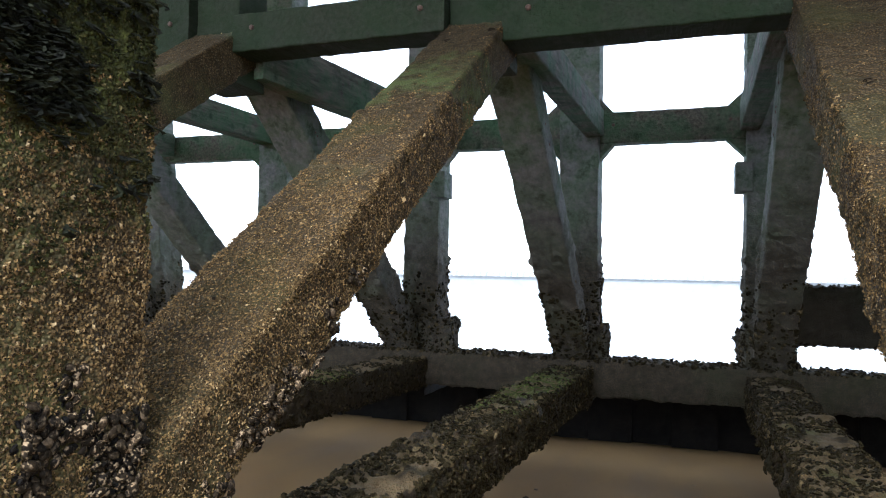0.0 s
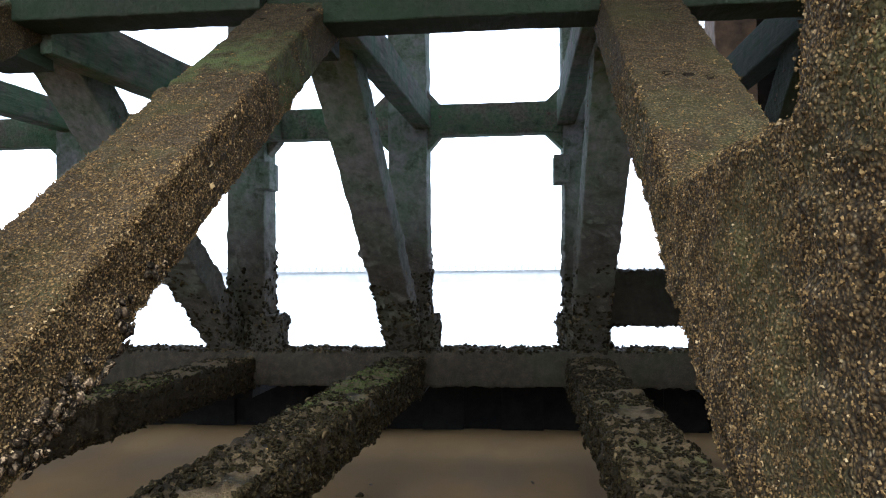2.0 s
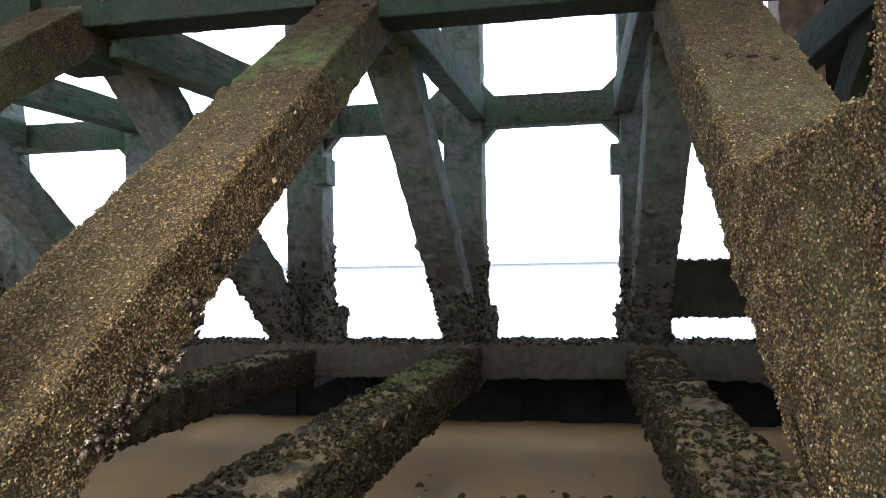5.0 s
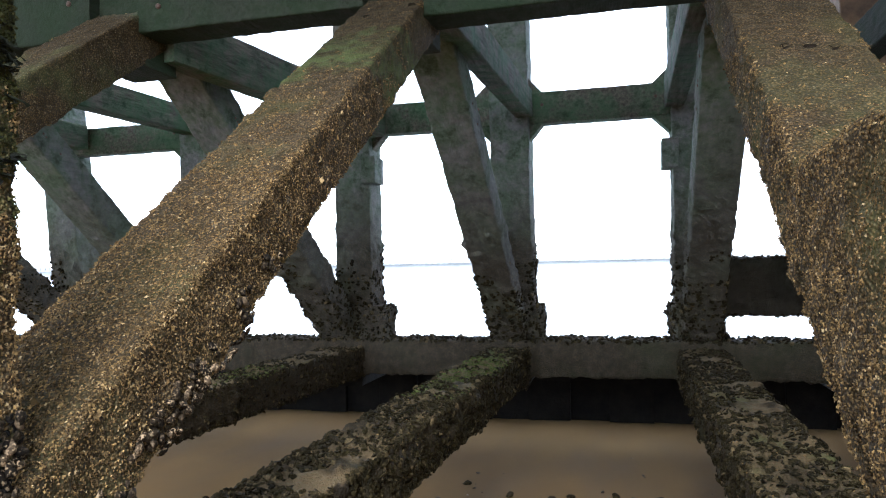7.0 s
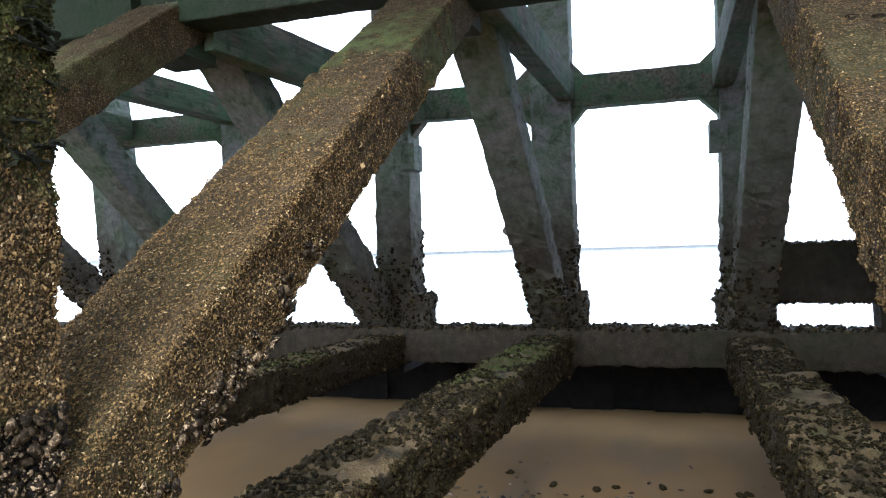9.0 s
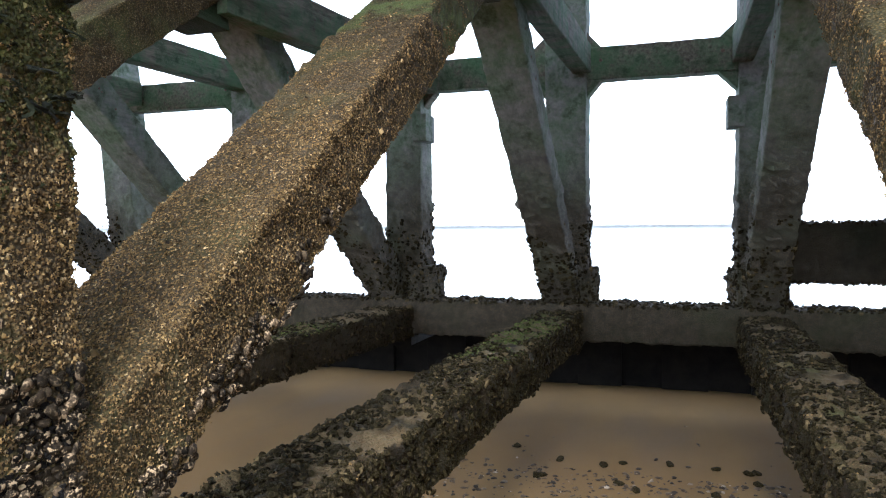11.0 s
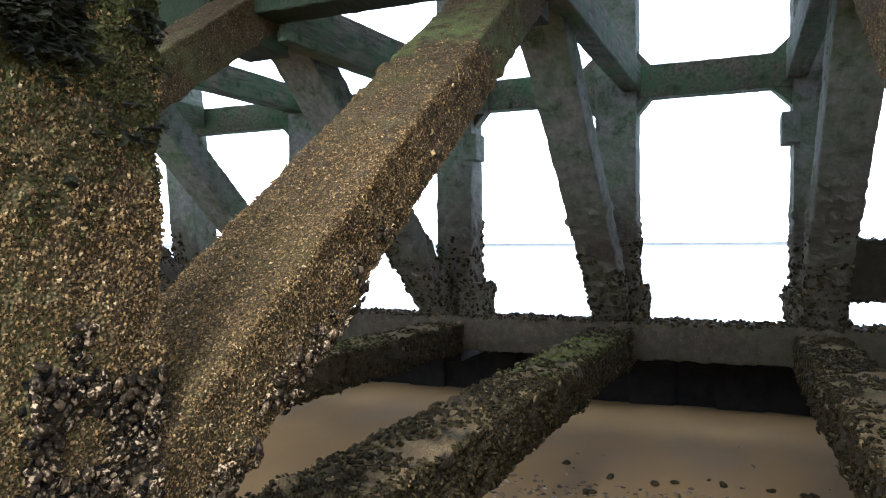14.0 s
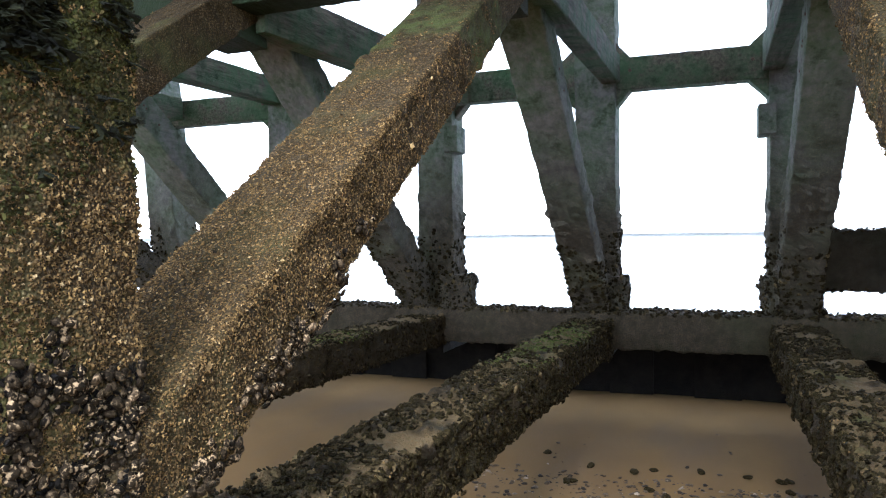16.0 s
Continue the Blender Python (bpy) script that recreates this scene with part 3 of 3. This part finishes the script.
# near frames, the ones beside the camera
_, cp, cq = near_post(C, 1, 0.011, 0.55, 0.97, barnacles=32000, sizes=(0.0015, 0.0039), wood=CRUSTED_POST)
_, rp, rq = near_post(R, 2, 0.011, 0.55, 0.96, 25000, -1, (0.0012, 0.003), CRUSTED_LIT)
near_post(L, 3, 0.03)
near_post(RR, 4, 0.04)
_, cbp, cbq = rake(C, 11, 0.011, 41000, holes=((2.86, -0.06), (2.95, 0.11)))
rake(R, 12, 0.011, 22000, -1, 0.21, ((2.36, 0.008), (2.231, -0.046), (2.215, 0.012), (2.2, 0.07)), 0.0, wood=CRUSTED_LOW)
rake(L, 13, 0.02, 5000, h=0.215, sizes=(0.0018, 0.004), wood=CRUSTED_BARE, lift=0.09, end=3.42)
rake(LL, 14, 0.035, wood=CRUSTED_BARE)
# RR brace in darkened wood, painting the shade of its bay
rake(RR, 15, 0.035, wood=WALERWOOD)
for k, (b, side) in enumerate(((LLL, 1), (LL, 1), (L, 1), (C, 1), (R, -1), (RR, -1))):
    # RR strut in black wood for the same painted shade
    strut(b, 20 + k, w=0.27 if b is L else 0.25, side=side, dx=-0.11 if b is L else 0.01 if b is R else -0.01 if b is C else -0.03, wood=BLACKWOOD if b is RR else None)
    far_post(b, 40 + k, block=1 if b is L else -1 if b is R else 0, lean=-0.45 if b is LLL else 0.0, dx=0.14 if b is RR else 0.0, wood=RUSSET if b is RR else None, foot=0.05 if b is L else 0.025 if b is C else 0.0)
    tie(b, 60 + k, side, *((2.64, 0.27, 0.19, 0.06) if b is L else (2.76, 0.23, -0.04) if b is LL else (2.69, 0.22, 0.13)))
    head(b, 70 + k)
    sill(b, 80 + k, 0.02 if b in (C, R, L) else 0.04, mussels={id(C): 12500, id(R): 10000, id(L): 5500}.get(id(b), 0), facing=side)
BENTS = [LLL, LL, L, C, R, RR]
for k in range(5):
    a, b = BENTS[k], BENTS[k + 1]
    # the two leftmost walers are blackened, shade put into their wood
    waler("head_waler", a, b, 3.1, (2.765, 2.765, 2.695, 2.64, 2.64)[k], (0.34, 0.34, 0.2, 0.24, 0.24)[k], 0.2, 90 + k, "green slimy timber between the brace heads, darkened with painted shade", BLACKWOOD if k < 2 else WALERWOOD)
    t, x1, x2 = waler("outer_waler", a, b, FAR_Y, 2.682 if k == 1 else 2.665, 0.215 if k == 1 else 0.25, 0.15, 100 + k, "dark horizontal timber with corner knees between outer posts", GREENWOOD)
    y0, y1 = FAR_Y - 0.07, FAR_Y + 0.06
    for x, s in ((x1, 1), (x2, -1)):
        low = 2.575 if k == 1 else 2.54
        prism("corner_knee", [(x, low), (x + s * (0.125 if s > 0 else 0.15), low), (x, low - 0.15)], "y", y0, y1, GREENWOOD, t)
        prism("corner_knee", [(x, 2.785), (x + s * (0.125 if s > 0 else 0.15), 2.785), (x, 2.925)], "y", y0, y1, GREENWOOD, t)

t = thing("outer_sill", "long low timber sill topped with mussels along the seaward side", "beam")
_, p, q = timber("timber", (-8, 5.56, 0.695), (4, 5.56, 0.695), 0.28, 0.27, OUTERSILL, t, 0.022, 0.01, 0.02, side=(0, 1, 0), seed=120, only_below=2)
scatter("mussel_cover", t, p, q, 2400, MUSS, (0.010, 0.024), MUSSEL, 121, lambda a, n: (n[:, 2] > 0.3) & (np.abs(a[:, 0] + 1.5) < 4), tilt=1.2)

# added supports for the sill, coloured as black as the shade around them
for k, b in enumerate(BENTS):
    t = thing("bearer", "added shade-black timber bearer under the outer sill", "beam", "bearers")
    timber("timber", (b.x, 5.45, 0.5), (b.x, 6.46, 0.5), 0.22, 0.1, SHADEBOARD, t, 0.04, 0.006, seed=150 + k)

t = thing("fender_plank", "thick black timber plank across the outer posts", "plank")
_, p, q = timber("timber", (0.72, 5.55, 1.225), (1.44, 5.55, 1.225), 0.14, 0.41, BLACKWOOD, t, 0.025, 0.008, 0.02, side=(0, 1, 0), seed=130, only_below=2)
scatter("mussel_crust", t, p, q, 320, MUSS, (0.008, 0.016), MUSSEL, 132, lambda a, n: np.abs(n[:, 2]) > 0.3, "dark mussel crust", tilt=1.2)

t = thing("fender_post", "short dark timber post carrying the plank", "post")
timber("timber", (1.47, 5.6, 0.8), (1.47, 5.6, 1.44), 0.1, 0.16, BLACKWOOD, t, 0.025, 0.008, 0.015, seed=131, only_below=2)

# block between the post and the brace
t = thing("joint_block", "barnacle-crusted timber block between post and brace", "block")
ob, p, q = timber("timber", R.at(0.95, 1.24), R.at(1.66, 1.24), 0.296, 0.775, CRUSTED_LIT, t, 0.011, 0.012, 0.014, seed=140, only_below=2.6)
floor_z = 1.1 + 0.735 * (p[:, 1] - 1.23)
for v in ob.data.vertices:
    v.co.z = max(v.co.z, 1.1 + 0.735 * (v.co.y - 1.23))
keep = p[:, 2] > floor_z
scatter("barnacle_crust", t, p[keep], q[keep], 10000, BARN, (0.0012, 0.003), BARNACLE, 141, lambda a, n: n[:, 0] < -0.3, inner=HOLE_SHADE, uneven=0.22, tilt=0.6)

# boards behind the outer sill, and the boarded bay; their black is painted shade
t = thing("low_board_wall", "shade-black boards standing behind the outer sill", "wall")
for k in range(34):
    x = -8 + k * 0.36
    prism("board", [(x, -0.4), (x + 0.38, -0.4), (x + 0.38, 0.56 + 0.03 * math.sin(k * 2.1)), (x, 0.56 + 0.03 * math.sin(k * 2.1))], "y", 6.45 + 0.05 * (k % 2), 6.495 + 0.05 * (k % 2), SHADEBOARD, t)
t = thing("tall_board_wall", "black boarded wall closing the bay beside the open ones", "wall")
for k in range(12):
    x = 1.86 + k * 0.3
    prism("board", [(x, -0.2), (x + 0.32, -0.2), (x + 0.32, TOP), (x, TOP)], "y", 5.95 + 0.06 * (k % 2), 6.005 + 0.06 * (k % 2), SHADEBOARD, t)

# out-of-view wall, added to keep side light off the right bay
t = thing("side_shade_wall", "unseen black boarded wall added to darken the side bay", "wall")
for k in range(16):
    y = 1.2 + k * 0.3
    prism("board", [(y, -0.2), (y + 0.32, -0.2), (y + 0.32, TOP), (y, TOP)], "x", 3.2 + 0.06 * (k % 2), 3.255 + 0.06 * (k % 2), SHADEBOARD, t)

# unseen wall behind the beach, added to cut light from that side
wall = prism("wall_south", [(-4.6, -0.5), (-4.0, -0.5), (-4.1, 1.0), (-4.6, 1.0)], "x", -14, 12, CONCRETE, None)
tagged(wall, "unseen low concrete wall added to limit light from behind", "wall", kind="structure")

# deck overhead, out of view; its span is set to shade what lies below
t = thing("shade_deck", "unseen dark timber deck planks overhead, placed for shade", "deck")
for k in range(20):
    y = 0.5 + k * 0.3
    prism("plank", [(y, TOP + 0.01), (y + 0.285, TOP + 0.01), (y + 0.285, TOP + 0.09), (y, TOP + 0.09)], "x", -9, 7, SHADEBOARD, t)


# ---------------------------------------------------------------- growth on the near post
def frond_cluster(name, parent, roots, seed, label):
    """Hanging bladder-weed: short forked ribbons that curl outward, joined into one mesh."""
    rng = np.random.default_rng(seed)
    v, f = [], []
    for x, y, z in roots:
        total = 0.008 + 0.03 * rng.random() ** 2.5
        for fork in range(3):
            length, width = total * (0.6 + 0.6 * rng.random()), 0.0016 + 0.003 * rng.random()
            lean, swing, out = rng.normal(0, 0.5), rng.normal(0, 1.5), 0.006 + 0.014 * rng.random()
            o, seg = len(v), 4
            for i in range(seg + 1):
                t = i / seg
                w = width * (0.5 + 2.2 * t * (1.2 - t)) * (1 + 0.45 * math.sin(11 * t + swing))
                cx = x + 0.004 + out * math.sin(2.2 * t)
                cy, cz = y + lean * length * t + 0.006 * math.sin(6 * t + swing * 3), z - length * t * (1 - 0.2 * t)
                turn = 0.9 * math.sin(4 * t + swing)
                v += [(cx - w * math.sin(turn), cy - w * math.cos(turn), cz), (cx + w * math.sin(turn), cy + w * math.cos(turn), cz + 0.002)]
            f += [(o + 2 * i, o + 2 * i + 1, o + 2 * i + 3, o + 2 * i + 2) for i in range(seg)]
    return tagged(mesh_object(name, v, f, WEED, parent, label), kind="stuff")


post_c = bpy.data.objects["near_post"]
rng = np.random.default_rng(7)
face = cp[(cq[:, 0] > 0.9)]
top = face[(face[:, 2] > 1.5) & (face[:, 2] < 2.3)]
wt = np.clip((top[:, 2] - 0.3 * value_noise(top, 7, 41) - 1.58) / 0.16, 0.015, 1.0) ** 2 * np.clip(1.2 * value_noise(top, 12, 45) + 0.6, 0.05, 1)
wt = wt * np.clip((0.84 - top[:, 1] + 0.09 * value_noise(top, 9, 47)) / 0.08, 0.06, 1)
roots = top[rng.choice(len(top), 3000, p=wt / wt.sum())]
frond_cluster("seaweed", post_c, roots, 8, "dark hanging seaweed fronds")
scatter("moss_cover", post_c, cp, cq, 14000, TUFT, (0.0015, 0.0046), MOSS, 61,
        lambda a, n: (n[:, 0] > 0.3) & (a[:, 2] > 1.58 + 0.2 * value_noise(a, 7, 41) + 0.3 * value_noise(a, 45, 42)) & (a[:, 2] < 2.15), label="olive-green moss tufts", tilt=1.1, uneven=0.3)


def mussel_mesh(seed):
    """One mussel: a swollen, slightly bent wedge with a pointed beak."""
    r = np.random.default_rng(seed)
    v, f = MUSS_FINE
    v = v * (1 + r.normal(0, 0.09, v.shape))
    v[:, 1] += 0.18 * v[:, 0] ** 2
    me = bpy.data.meshes.new("mussel")
    me.from_pydata(v.tolist(), [], f)
    me.polygons.foreach_set("use_smooth", [True] * len(me.polygons))
    me.materials.append(MUSSEL_SINGLE)
    return me


MUSSEL_MESHES = [mussel_mesh(400 + k) for k in range(5)]


def grow_mussels(parent, points, normals, count, gap, sizes, seed):
    """Mussels packed side by side over a surface, each one a piece of its own."""
    r = np.random.default_rng(seed)
    placed = []
    for k in r.permutation(len(points)):
        c = points[k] + r.normal(0, 0.003, 3)
        if placed and min(np.sum((np.array(placed) - c) ** 2, axis=1)) < gap * gap:
            continue
        placed.append(c)
        nrm = normals[k] + r.normal(0, 0.35, 3)
        nrm /= np.linalg.norm(nrm)
        x = np.cross(nrm, r.normal(0, 1, 3))
        x /= np.linalg.norm(x)
        y = np.cross(nrm, x)
        size = r.uniform(*sizes)
        m = Matrix([[*row, 0.0] for row in (np.c_[x, y, nrm] * size).tolist()] + [[0, 0, 0, 1]])
        m.translation = (c + nrm * size * 0.65).tolist()
        ob = new("mussel", MUSSEL_MESHES[int(r.integers(5))])
        ob.parent = parent
        ob.matrix_basis = m
        if len(placed) >= count:
            break


joint = np.concatenate([cp, cbp])[np.concatenate([cq, cbq])[:, 0] > 0.9]
patch = mussel_patch(joint)
grow_mussels(post_c, joint[patch], np.tile([[1.0, 0.0, 0.0]], (patch.sum(), 1)), 300, 0.0105, (0.0078, 0.0122), 9)
# sunken black filler shells stand in for shade in the gaps
scatter("mussel_bed", post_c, joint[patch], np.tile([[1.0, 0.0, 0.0]], (patch.sum(), 1)), 500, MUSS, (0.006, 0.0095), GAPSHELL, 63, label="black filler shells that paint shaded gaps between mussels", tilt=1.3, sink=0.5)


# ---------------------------------------------------------------- shells on the sand
rng = np.random.default_rng(21)


def sand_height(p):
    return 0.02 * value_noise(p, 0.9, 3) + 0.008 * value_noise(p, 3.1, 4)


def strewn(count, x0, x1, y0, y1, power):
    p = np.c_[rng.uniform(x0, x1, count), y0 + (y1 - y0) * rng.random(count) ** power, np.zeros(count)]
    p[:, 2] = sand_height(p)
    return p


p = np.concatenate([strewn(2600, -2.2, 0.9, 2.6, 4.25, 0.6), strewn(90, -2.2, 0.9, 4.1, 5.3, 1.6)])
litter = scatter("shell_litter", None, p, np.tile([[0, 0, 1.0]], (len(p), 1)), 2300, SHARD, (0.006, 0.024), SHELLS, 22, tilt=0.5)
tagged(litter, "broken shells and pebbles strewn on wet sand", "shells", kind="stuff")
for k in range(14):
    c = strewn(1, -1.0, 0.5, 3.9, 4.6, 1.0)[0]
    e = scatter("mussel_shell", None, c[None], np.array([[0, 0, 1.0]]), 1, MUSS_FINE, (0.028, 0.034), MUSSEL, 30 + k, tilt=0.3)
    tagged(e, "single dark mussel shell lying on wet sand", "shell", "loose mussel shells", "thing")

# mussels along the lower edge of the near brace, and a few large barnacles on it
near_brace = bpy.data.objects["raking_brace"]
sel = (cbq[:, 0] > 0.2) & (cbp[:, 2] < 1.13 + 0.735 * (cbp[:, 1] - 1.23)) & (cbp[:, 1] > 0.98) & (cbp[:, 1] < 1.75)
edge_p, edge_q = cbp[sel], cbq[sel]
clump = value_noise(edge_p, 12, 14) > -0.05
grow_mussels(near_brace, edge_p[clump], edge_q[clump], 130, 0.012, (0.009, 0.014), 51)
flat = cbp[(cbp[:, 1] > 1.0) & (cbp[:, 1] < 2.2) & ((cbq[:, 0] > 0.8) | (cbq[:, 2] > 0.6))]
flat_q = cbq[(cbp[:, 1] > 1.0) & (cbp[:, 1] < 2.2) & ((cbq[:, 0] > 0.8) | (cbq[:, 2] > 0.6))]
scatter("barnacle_growth", near_brace, flat, flat_q, 60, BARN, (0.006, 0.011), BARNACLE, 52, label="large grey barnacles", inner=HOLE_SHADE, uneven=0.22, tilt=0.6)
